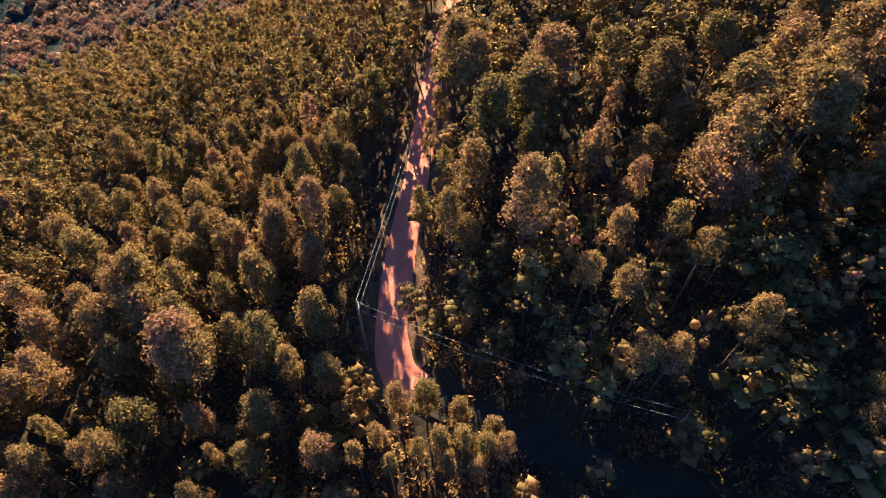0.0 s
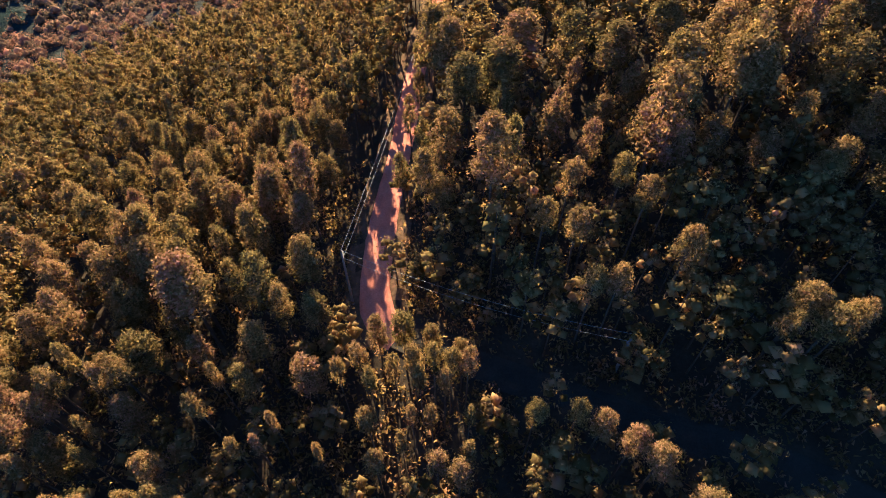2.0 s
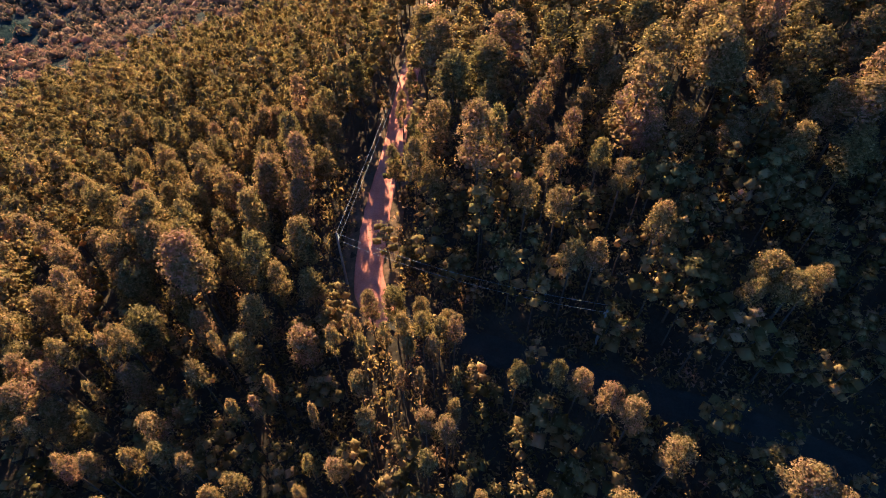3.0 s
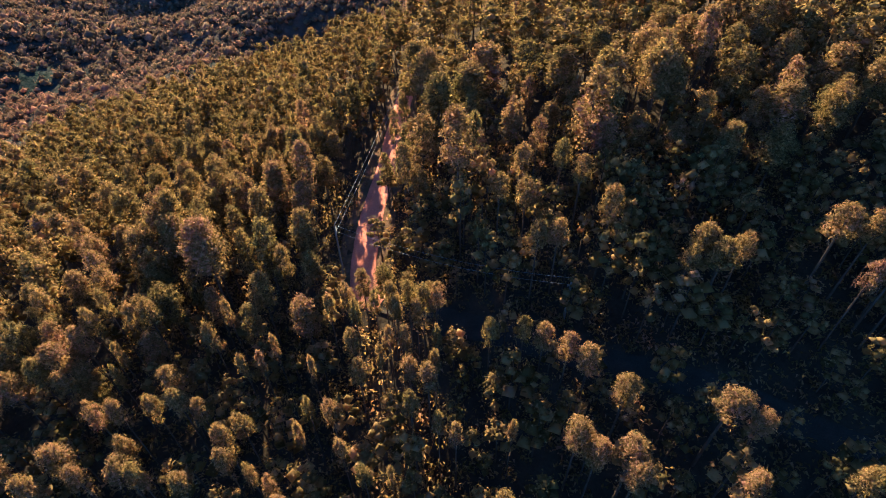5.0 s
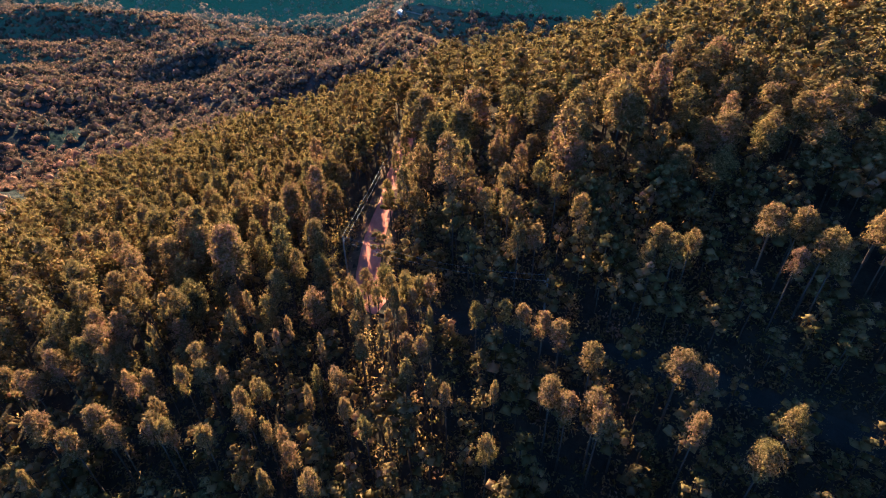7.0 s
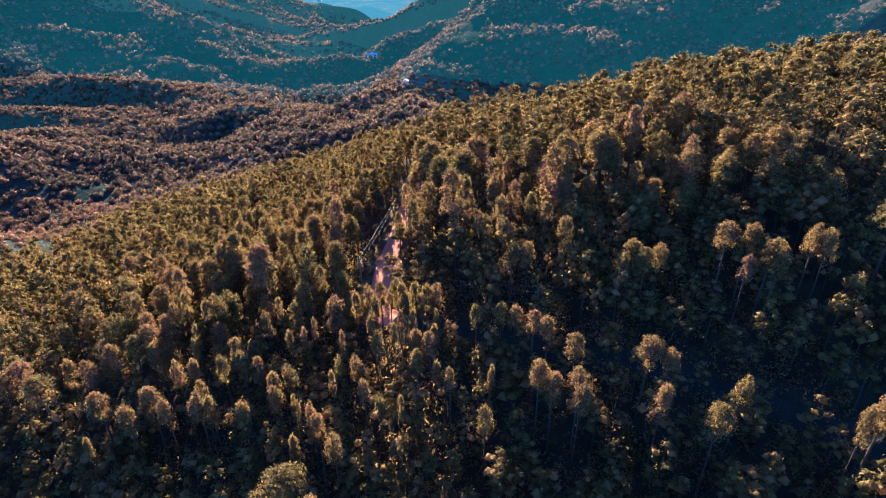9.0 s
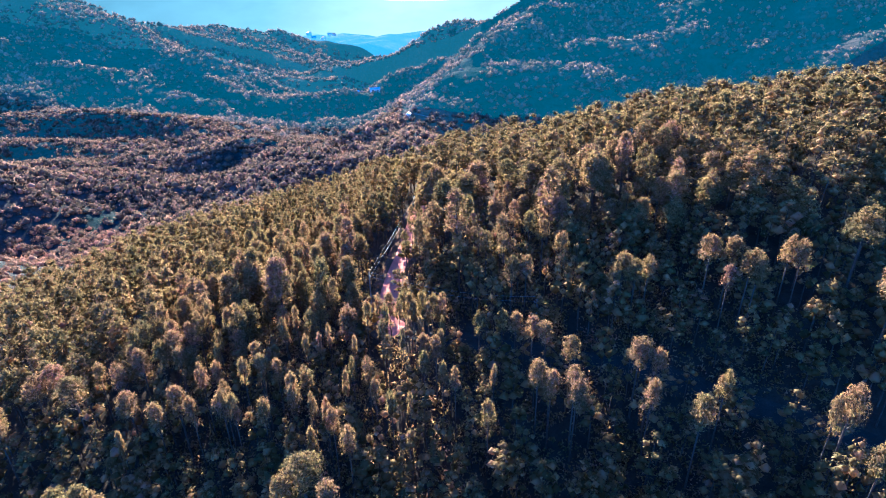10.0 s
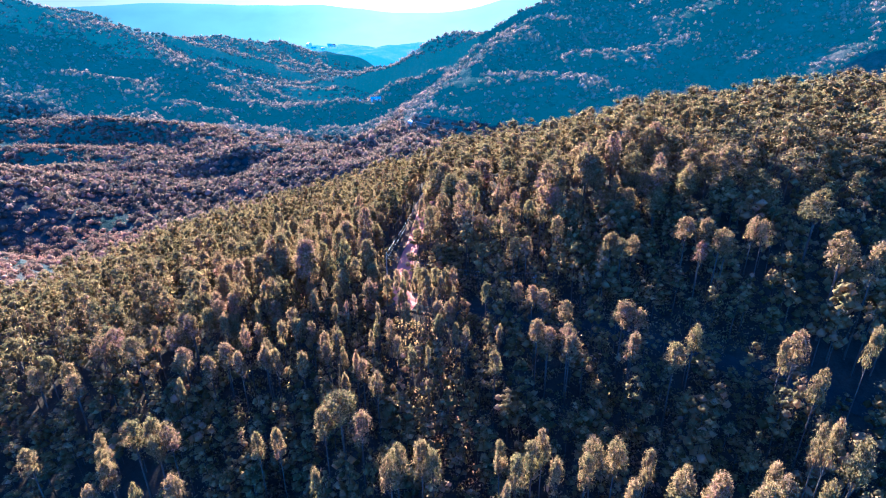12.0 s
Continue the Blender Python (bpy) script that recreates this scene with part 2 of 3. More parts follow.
def far_height(x, y):
    layers = [np.where(y > 700, np.minimum((y - 700) * 0.07, 62), 0) - 50.0]
    for points, fall_left, fall_right in CRESTS:
        best = np.full(np.shape(x), -1e9)
        for (x0, y0, z0), (x1, y1, z1) in zip(points[:-1], points[1:]):
            dx, dy = x1 - x0, y1 - y0
            length = math.hypot(dx, dy)
            s = np.clip(((x - x0) * dx + (y - y0) * dy) / length ** 2, 0, 1)
            side = (dx * (y - y0) - dy * (x - x0)) / length
            away = np.hypot(x - x0 - s * dx, y - y0 - s * dy)
            best = np.maximum(best, z0 + s * (z1 - z0) - away * np.where(side > 0, fall_left, fall_right))
        layers.append(best)
    soft = 5.0
    top = np.max(layers, axis=0)
    total = top + soft * np.log(sum(np.exp((l - top) / soft) for l in layers))
    bumps = 11.0 * value_noise(x / 105 + y / 400, y / 50, 3) + 6.5 * value_noise(x / 46, y / 27, 5) + 0.9 * value_noise(x / 11, y / 11, 9)
    return total + bumps


def near_height(x, y):
    xs = np.clip(np.where(x > 50, 50 + (x - 50) * 0.35, x), -140, 105) / 30
    yy = np.where(y > 45, 45 + (y - 45) * 0.6, np.maximum(y, -48)) / 30
    return 2.6 + 7.6 * yy - 2.42 * yy ** 2 + 3.66 * xs + 2.27 * xs * yy + 0.61 * np.sign(xs) * np.minimum(xs ** 2, 4) * np.where(xs > 0, 1, -1) - 0.25 * np.maximum(0, y - 62) * smooth01(x, 0, 60)


def wood_edge(x):
    """How far ahead the planted wood reaches."""
    return np.where(x < 0, 108 - 0.0008 * x * x, 108 - 0.03 * x)


def height(x, y):
    x, y = np.asarray(x, float), np.asarray(y, float)
    w = np.maximum(smooth01(y - wood_edge(x), -6, 85), smooth01(-x, 92, 190))
    w = np.maximum(w, 0)
    near = near_height(x, y) + 0.25 * value_noise(x / 9, y / 9, 2)
    return near * (1 - w) + far_height(x, y) * w


def ground_z(x, y):
    return float(height(np.array([x]), np.array([y]))[0])


def steps(stops):
    """Grid lines: (from, to, step) runs joined."""
    out = []
    for lo, hi, step in stops:
        out.extend(np.linspace(lo, hi, max(1, round((hi - lo) / step)), endpoint=False))
    return np.array(out + [stops[-1][1]])


def sheet(xs, ys, zfun):
    gx, gy = np.meshgrid(xs, ys)
    v = np.stack([gx, gy, zfun(gx, gy)], -1).reshape(-1, 3)
    i = np.arange(len(xs) * len(ys)).reshape(len(ys), len(xs))
    f = np.stack([i[:-1, :-1], i[:-1, 1:], i[1:, 1:], i[1:, :-1]], -1).reshape(-1, 4)
    return v, f


GX = steps([(-4200, -900, 220), (-900, -420, 20), (-420, -100, 5.5), (-100, 120, 2.2), (120, 420, 6), (420, 900, 24), (900, 4200, 220)])
GY = steps([(-2500, -400, 200), (-400, -70, 14), (-70, 120, 2.2), (120, 700, 5), (700, 1200, 16), (1200, 4600, 140)])
gv, gf = sheet(GX, GY, height)
fc = gv[gf].mean(axis=1)
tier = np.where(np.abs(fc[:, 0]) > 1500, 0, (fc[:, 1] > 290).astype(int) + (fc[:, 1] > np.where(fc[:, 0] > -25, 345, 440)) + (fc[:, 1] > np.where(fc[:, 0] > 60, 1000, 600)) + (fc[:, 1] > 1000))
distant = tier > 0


def compact(v, f):
    used, inv = np.unique(f, return_inverse=True)
    return v[used], inv.reshape(f.shape)


ground = tagged(new("ground", mesh_of("ground", *compact(gv, gf[~distant]), VALLEY, True)), "hilly ground of leaf litter, dry grass and red soil", "ground", kind="structure")
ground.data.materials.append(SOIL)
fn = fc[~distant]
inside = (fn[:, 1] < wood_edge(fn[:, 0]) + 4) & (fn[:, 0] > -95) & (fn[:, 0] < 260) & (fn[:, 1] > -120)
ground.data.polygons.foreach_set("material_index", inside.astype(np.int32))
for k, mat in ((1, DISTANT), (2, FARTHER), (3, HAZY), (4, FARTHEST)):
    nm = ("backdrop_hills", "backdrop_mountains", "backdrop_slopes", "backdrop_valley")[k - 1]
    tagged(new(nm, mesh_of(nm, *compact(gv, gf[tier == k]), mat, True)), "wooded hillsides with the blue haze of distance put into the colour", "hills", kind="structure")

# ---- the dirt road ----
ROAD = [(2.6, 104), (0.8, 86), (-1.4, 71), (-2.5, 58), (-3.1, 50), (-4.1, 41), (-4.7, 36), (-5.1, 30), (-5.1, 25.5), (-3.8, 21.8), (0.4, 19.0), (9, 14.8), (20, 10.0), (29, 6.2), (38, 0.5), (52, -8), (75, -22)]


def glide(points, n):
    """Points spread along a smooth line through the given ones."""
    p = np.array([points[0], *points, points[-1]], float)
    out = []
    for i in range(1, len(p) - 2):
        for s in np.linspace(0, 1, n, endpoint=False):
            a, b, c, d = p[i - 1:i + 3]
            out.append(0.5 * (2 * b + (c - a) * s + (2 * a - 5 * b + 4 * c - d) * s ** 2 + (3 * b - a - 3 * c + d) * s ** 3))
    return np.array(out + [p[-1]])


road_line = glide(ROAD, 16)


def road_strip(line, offsets, lift):
    """A strip along line; lift gives the height over the ground from the offset, in metres, and the way along."""
    d = np.gradient(line, axis=0)
    d /= np.linalg.norm(d, axis=1)[:, None]
    nrm = np.stack([d[:, 1], -d[:, 0]], -1)
    run = np.concatenate([[0], np.cumsum(np.linalg.norm(np.diff(line, axis=0), axis=1))])
    o = np.array(offsets)
    wob = 0.28 * value_noise(run / 2.6, run * 0 + 0.5, 21)[:, None] * np.sign(o)[None, :] * (np.abs(o) > 1.7)[None, :]
    px = line[:, 0:1] + nrm[:, 0:1] * (o[None, :] + wob)
    py = line[:, 1:2] + nrm[:, 1:2] * (o[None, :] + wob)
    pz = height(px, py) + lift(o[None, :] + 0 * px, run[:, None] + 0 * px)
    v = np.stack([px, py, pz], -1).reshape(-1, 3)
    i = np.arange(v.shape[0]).reshape(len(line), len(o))
    f = np.stack([i[:-1, :-1], i[:-1, 1:], i[1:, 1:], i[1:, :-1]], -1).reshape(-1, 4)
    return v, f[:, ::-1]


def rut_lift(o, run):
    ruts = -0.09 * np.exp(-((np.abs(o) - 0.85) / 0.28) ** 2)
    crown = 0.05 * np.exp(-(o / 0.5) ** 2)
    return 0.12 + ruts + crown + 0.05 * value_noise(o * 1.3 + 40, run / 1.1, 12) - 0.16 * (np.abs(o) > 1.73)


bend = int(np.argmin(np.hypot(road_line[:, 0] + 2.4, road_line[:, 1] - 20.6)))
rv, rf = road_strip(road_line[:bend + 1], np.linspace(-1.75, 1.75, 19), rut_lift)
tagged(new("road", mesh_of("road", rv, rf, DIRT, True)), "rutted red dirt road through the wood", "road", kind="structure")
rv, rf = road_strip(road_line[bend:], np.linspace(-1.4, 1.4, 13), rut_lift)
tagged(new("road_lower", mesh_of("road_lower", rv, rf, SHADE_TRACK, True)), "narrow grey track, coloured darker for the deep shade below the wood", "road", kind="structure")


def verge_lift(o, run):
    return 0.05 + 0.22 * np.exp(-((np.abs(o) - 3.0) / 0.4) ** 2) + 0.1 * value_noise(o * 1.2 + 9, run / 1.3, 31) - 0.2 * (np.abs(o) > 3.9)


for side, nm in ((1, "verge_east"), (-1, "verge_west")):
    vv, vf = road_strip(road_line[:bend - 4], np.linspace(1.68, 3.4, 9)[::side] * side, verge_lift)
    tagged(new(nm, mesh_of(nm, vv, vf, VERGE, True)), "low bank of reddish soil beside the dirt road", "verge", kind="structure")

# ---- trees ----
rng = np.random.default_rng(7)


def unit(v):
    return v / (np.linalg.norm(v, axis=-1, keepdims=True) + 1e-9)


def leaves(centres, radii, per, size, r, out=None, squash=1.1, lowest=-0.5, loose=0.42):
    """Leaf sprays, as slim blades, round the centres of the clumps; they face outwards, more or less."""
    n = len(centres) * per
    c, rad = np.repeat(centres, per, 0), np.repeat(radii, per)[:, None]
    d = unit(r.normal(size=(n, 3)))
    d[:, 2] = np.where(d[:, 2] < lowest, -d[:, 2], d[:, 2])
    pos = c + d * rad * r.uniform(0.6, 1.05, (n, 1)) * np.array([1, 1, squash])
    face = d if out is None else unit(0.6 * d + np.repeat(out, per, 0))
    face = unit(face + loose * r.normal(size=(n, 3)))
    axis = unit(np.cross(face, r.normal(size=(n, 3))) + np.array([0, 0, -0.35]))
    wide = unit(np.cross(axis, face))
    ln = size * r.uniform(0.65, 1.35, (n, 1))
    wd = ln * r.uniform(0.26, 0.42, (n, 1))
    v = np.stack([pos - axis * ln * 0.45 + wide * wd, pos - axis * ln * 0.45 - wide * wd * 0.6, pos + axis * ln * 0.55], 1)
    return v.reshape(-1, 3), np.arange(n * 3).reshape(-1, 3)


def blocking_cores(centres, radii, r, squash=1.1):
    """A solid lump added inside each clump of leaves to block light, uneven, eight-sided."""
    knob = np.array([(1, 0, 0), (-1, 0, 0), (0, 1, 0), (0, -1, 0), (0, 0, 1), (0, 0, -1)], float)
    tri = np.array([(0, 2, 4), (2, 1, 4), (1, 3, 4), (3, 0, 4), (2, 0, 5), (1, 2, 5), (3, 1, 5), (0, 3, 5)])
    n = len(centres)
    v = centres[:, None, :] + knob * np.array([1, 1, squash]) * (radii[:, None, None] * r.uniform(0.75, 1.2, (n, 6, 1)))
    return v.reshape(-1, 3), (tri[None] + np.arange(n)[:, None, None] * 6).reshape(-1, 3)


def tree_shape(r, tall, wide, crown_part, clumps, per, size, stems=5, sides=6, thick=14, core_share=0.46, merge=1.0):
    """Trunk and crown of a slender gum tree, foot at the origin: (trunk, crown) as places and quads."""
    z0, z1 = tall * (1 - crown_part), tall - wide * 0.42
    s = np.sort(r.uniform(0, 1, clumps) ** 0.75)
    s[-1] = 1.0
    prof = np.sqrt(np.maximum(0.03, 1 - ((s - 0.32) / 0.72) ** 2))
    ang = np.arange(clumps) * 2.4 + r.uniform(0, 0.9, clumps)
    rad = wide * prof * np.sqrt(r.uniform(0.2, 1.0, clumps)) * 0.68
    rad[-1] = 0.0
    lean = r.uniform(-0.3, 0.3, 2)
    stem = np.stack([lean[0] * s, lean[1] * s, z0 + (z1 - z0) * s], -1)
    centres = stem + np.stack([rad * np.cos(ang), rad * np.sin(ang), 0 * s], -1)
    out = unit(centres - stem + np.array([0, 0, 0.5]) * wide * (s[:, None] + 0.1))
    sizes = wide * r.uniform(0.38, 0.54, clumps) * (1.18 - 0.42 * s) * merge
    shell = leaves(centres, sizes, per, size, r, out)
    inner = leaves(centres, sizes * 0.5, thick, wide * 0.21, r, out)
    crown = joined([shell, inner, blocking_cores(centres, sizes * core_share, r)])
    trunk_line = [(0, 0, -0.4), (lean[0] * 0.1, lean[1] * 0.1, z0 * 0.5), (lean[0] * 0.3, lean[1] * 0.3, z0), (lean[0] * 0.8, lean[1] * 0.8, (z0 + z1) / 2), (lean[0], lean[1], z1)]
    pieces = [tube(trunk_line, [0.13, 0.10, 0.085, 0.05, 0.02], sides)]
    for k in range(0, clumps, max(1, clumps // stems)) if stems else ():
        foot = np.array([lean[0] * 0.4, lean[1] * 0.4, max(z0 * 0.8, centres[k, 2] - wide * 0.9)])
        mid = (foot + centres[k]) / 2 + np.array([0, 0, -0.15])
        pieces.append(tube([foot, mid, centres[k]], [0.06, 0.04, 0.015], 4))
    return joined(pieces), crown


def make_tree(r, tall, wide, crown_part, clumps, per, size, label):
    trunk, crown = tree_shape(r, tall, wide, crown_part, clumps, per, size)
    tree = tagged(new("eucalyptus_tree"), label, "tree", "trees of the planted wood")
    tree.empty_display_size = 0.5
    for nm, (v, f), mat in (("trunk", trunk, BARK), ("crown", crown, LEAF)):
        ob = new(nm, mesh_of(nm, v, f, mat))
        ob.parent = tree
    return tree


LABELS = ["slender eucalyptus tree with a golden-green rounded crown on the slope",
          "tall eucalyptus tree with a narrow domed olive-gold crown",
          "broad eucalyptus tree with a lumpy golden crown and slim trunk",
          "young eucalyptus tree with a small amber crown among taller ones",
          "eucalyptus tree with an open russet-gold crown of drooping leaves",
          "dense eucalyptus tree with a tall dome of olive and amber leaves"]
KINDS = [(12.0, 1.5, 0.56, 29, 95, 0.18), (13.0, 1.3, 0.60, 28, 92, 0.175), (12.5, 1.9, 0.58, 40, 90, 0.19),
         (9.0, 1.2, 0.58, 22, 95, 0.17), (12.0, 1.55, 0.58, 30, 95, 0.18), (13.5, 1.7, 0.62, 38, 90, 0.19)]
DOMES = [(12.0, 1.3, 0.30, 21, 95, 0.155), (12.5, 1.4, 0.33, 23, 95, 0.155), (11.5, 1.2, 0.29, 20, 95, 0.15), (12.0, 1.5, 0.33, 25, 92, 0.165)]
DOME_LABELS = ["eucalyptus tree with a sunlit golden dome above the shaded slope",
               "eucalyptus tree whose lumpy amber top catches the low sun",
               "slim eucalyptus tree with a small bright golden top",
               "eucalyptus tree with a broad russet-gold dome over dark neighbours"]

# crowns that stand out, as (x, y, height of the top)
SLOPE_EAST = [(13.4, 27.4, 23.2), (18, 27.6, 23.3), (19.7, 25.2, 22.7), (10.9, 24.2, 21.5), (13.5, 22.7, 21.9), (14, 17.6, 20.2), (16.1, 17.8, 20.2), (21.1, 18.8, 23.3), (1.4, 56, 24), (8.4, 30.8, 25.2), (23.6, 33.4, 28.5), (30.1, 36.2, 31.6), (41.6, 30.4, 30.5), (36, 39.4, 32.8), (49.2, 28.4, 31), (0.2, 38.6, 16)]
SLOPE_EAST_HIGH = [(40.3, 27.9, 28.9), (52, 27, 32.9), (46, 28.6, 29.3), (25.3, 38.2, 29.7), (31, 38.6, 30.8)]
SLOPE_WEST = [(-20.6, 53.5, 15.2), (-26.5, 27.7, 18), (-22.6, 27.2, 17.2), (-14.1, 20.9, 19.1), (-10.4, 23.2, 17.9), (-31.5, 19, 16.7), (-19.7, 47.2, 15.8), (-12.4, 44.7, 18), (-20.8, 22.2, 18.9), (-21.6, 42.9, 16.3), (-11.9, 33.4, 20.4), (-8.4, 56.3, 17.6), (-27.9, 27.3, 18)]
ROADSIDE = [(-2.2, 36.3, 16.8), (0.4, 31.6, 20.8), (-1.6, 45.2, 18.5), (-0.4, 52.5, 17.5), (0.2, 40.5, 18.6), (-0.6, 60.5, 18.0), (-1.5, 17.2, 15.6), (1.2, 15.6, 15.6), (-3.6, 16.8, 15.0), (3.6, 14.0, 15.8)]
SLOPE_BIG = [(22, 32, 29.3), (6.8, 29.1, 26.8), (-20, 19.8, 19.4)]
# sunlit crowns above the shade, as (x, y, height of the top, reach of the crown)
CROWNS_FOOT = [(29.8, -27.3, 15.3, 1.34), (34.4, -27.3, 15.9, 0.88), (31.6, -26.4, 15.6, 1.25), (26.3, -25.4, 14.7, 1.34), (31.4, -25.0, 15.4, 0.88), (39.0, -24.7, 17.5, 1.07), (19.0, -24.6, 13.3, 0.95), (23.9, -23.9, 14.3, 1.22), (7.8, -23.1, 11.8, 0.58), (37.3, -22.1, 16.9, 0.67), (38.6, -21.9, 17.4, 0.82), (21.7, -21.5, 13.7, 0.74), (15.8, -21.1, 13.1, 0.85), (12.7, -21.0, 12.7, 0.85), (9.1, -20.7, 12.6, 1.08), (-29.3, -20.1, 9.5, 0.71), (-33.9, -20.0, 9.2, 0.89), (-11.1, -19.9, 10.8, 0.69), (-25.8, -19.8, 10.2, 1.11), (19.2, -19.7, 13.7, 1.00), (-3.5, -19.5, 11.7, 1.11), (17.0, -19.4, 13.6, 1.12), (0.7, -19.2, 12.0, 1.10)]
CROWNS_LOW = [(10.9, -19.1, 12.9, 1.11), (7.7, -18.3, 12.3, 0.74), (-3.0, -17.9, 11.9, 1.25), (-0.4, -17.8, 12.1, 1.25), (12.2, -17.8, 13.0, 0.88), (-33.9, -17.1, 9.6, 1.06), (40.8, -16.1, 18.7, 0.87), (-35.2, -15.4, 9.6, 0.93), (-18.5, -14.9, 10.9, 0.76), (-16.4, -14.4, 11.1, 0.75), (-44.6, -14.1, 8.5, 1.02), (-30.1, -14.0, 10.1, 0.75), (-7.4, -13.2, 12.2, 1.20), (-36.9, -12.8, 9.6, 0.80), (48.3, -12.8, 21.6, 0.79), (-29.3, -12.6, 10.6, 1.06), (-11.7, -12.4, 12.0, 1.23), (-33.8, -12.1, 10.4, 1.26), (-31.5, -12.0, 10.6, 1.24), (40.3, -11.1, 19.0, 0.65), (41.6, -11.0, 19.9, 1.17), (-10.0, -10.6, 13.0, 2.08), (29.3, -8.6, 17.2, 1.35)]
CROWNS_LOWER = [(-6.1, -6.9, 12.9, 0.96), (-10.0, -6.6, 12.4, 0.62), (32.8, -5.9, 18.0, 0.91), (25.5, -5.5, 16.7, 1.05), (8.6, -5.2, 14.2, 0.89), (-31.0, -5.2, 11.1, 0.51), (-8.1, -4.6, 13.1, 0.87), (18.1, -4.1, 15.8, 1.15), (-9.1, -3.0, 13.1, 0.58), (-46.1, -3.0, 10.2, 1.29), (0.2, -2.8, 13.5, 0.41), (18.3, -2.7, 16.2, 1.30), (55.1, -2.7, 26.9, 1.43), (-1.9, -2.5, 13.7, 0.65), (-16.3, -2.4, 13.0, 0.93), (15.8, -2.3, 15.7, 1.15), (-28.5, -2.2, 12.3, 1.07), (-10.8, -2.0, 13.1, 0.59), (-19.9, -1.7, 12.9, 0.92), (-24.7, -1.6, 12.5, 0.86), (27.7, -1.4, 17.8, 0.99), (-21.4, -1.1, 13.1, 1.21), (14.6, -1.0, 16.0, 1.29)]
CROWNS_MIDDLE = [(-13.2, -0.8, 13.4, 0.86), (-3.9, -0.5, 13.9, 0.71), (-32.5, -0.4, 12.4, 1.22), (-27.0, -0.2, 13.0, 1.30), (-48.7, -0.1, 10.2, 1.15), (9.7, -0.0, 14.9, 0.46), (5.3, -0.0, 14.6, 0.64), (-53.3, 0.0, 9.3, 1.20), (26.1, 0.1, 18.2, 1.59), (53.3, 0.3, 27.0, 1.81), (-21.8, 0.6, 13.1, 0.84), (-13.7, 0.9, 13.7, 0.87), (3.9, 1.0, 14.7, 0.60), (-7.5, 1.0, 13.8, 0.49), (-12.3, 1.9, 14.0, 0.82), (-53.1, 1.9, 9.9, 1.31), (18.9, 2.0, 17.0, 1.15), (-40.6, 2.2, 12.5, 1.84), (-5.0, 2.6, 14.5, 0.78), (1.6, 2.7, 15.1, 0.85), (-7.0, 3.0, 14.3, 0.55), (-16.1, 3.2, 13.9, 0.75), (-25.5, 3.5, 13.4, 0.83)]
CROWNS_MIDDLE_UP = [(-23.4, 3.6, 13.6, 0.81), (-20.5, 3.9, 13.9, 0.84), (-46.7, 4.0, 11.6, 1.42), (-18.3, 4.2, 14.3, 1.10), (-36.1, 4.5, 13.0, 1.14), (3.1, 4.7, 15.7, 0.96), (16.6, 4.8, 17.4, 1.27), (-45.1, 5.3, 12.2, 1.42), (-39.3, 5.3, 12.5, 0.84), (1.5, 5.5, 15.6, 0.88), (-3.0, 5.8, 15.3, 0.79), (-19.3, 5.9, 14.7, 1.12), (3.7, 6.1, 15.8, 0.68), (15.1, 6.1, 17.3, 0.98), (-29.2, 6.2, 13.8, 0.87), (-34.3, 6.4, 13.6, 1.14), (-7.2, 6.5, 15.0, 0.46), (-24.7, 6.9, 14.0, 0.48), (-1.1, 7.0, 15.5, 0.45), (-13.3, 7.1, 14.8, 0.59), (-11.7, 7.2, 14.9, 0.48), (-32.3, 7.3, 14.1, 1.30), (-61.7, 7.3, 9.4, 1.77)]
CROWNS_UPPER = [(13.2, 7.4, 17.3, 0.99), (42.6, 7.8, 24.1, 1.24), (47.8, 8.1, 26.0, 1.13), (39.4, 8.2, 22.8, 0.92), (11.6, 8.3, 17.2, 0.85), (-30.8, 8.6, 14.7, 1.42), (1.1, 8.6, 16.1, 0.60), (3.9, 8.6, 16.3, 0.50), (8.7, 8.6, 17.0, 0.90), (-3.7, 8.7, 16.0, 0.82), (-0.4, 8.7, 16.0, 0.56), (-10.8, 8.8, 15.2, 0.43), (54.9, 8.8, 29.9, 1.95), (-25.3, 9.0, 14.5, 0.49), (42.3, 9.1, 24.5, 1.57), (47.0, 9.3, 26.0, 1.13), (-16.9, 10.1, 15.5, 0.85), (-29.4, 10.5, 14.9, 1.03), (2.1, 11.1, 16.9, 0.72), (-32.2, 11.2, 14.8, 0.93), (-36.0, 11.5, 14.8, 1.39), (0.2, 11.5, 16.9, 0.73), (-3.7, 11.6, 16.6, 0.63)]
CROWNS_TOP = [(-29.4, 12.4, 15.4, 1.04), (-15.9, 12.4, 15.9, 0.52), (-6.3, 12.4, 16.6, 0.70), (3.9, 12.4, 17.5, 0.83), (-1.9, 12.4, 16.8, 0.63), (41.6, 12.4, 24.9, 1.29), (29.6, 12.5, 21.7, 1.38), (-25.2, 12.6, 15.7, 0.88), (2.6, 12.6, 17.4, 0.84), (-0.3, 12.9, 17.3, 0.84), (1.3, 12.9, 17.4, 0.84), (27.0, 13.0, 20.9, 0.91), (31.5, 13.1, 22.1, 1.08), (39.3, 13.1, 24.7, 1.60), (-24.0, 13.2, 16.1, 1.12), (-4.6, 13.4, 17.0, 0.75), (28.5, 14.3, 22.0, 1.39), (-28.6, 14.4, 15.7, 0.66), (-35.6, 15.2, 15.5, 0.92)]
LIT_CROWNS = CROWNS_FOOT + CROWNS_LOW + CROWNS_LOWER + CROWNS_MIDDLE + CROWNS_MIDDLE_UP + CROWNS_UPPER + CROWNS_TOP


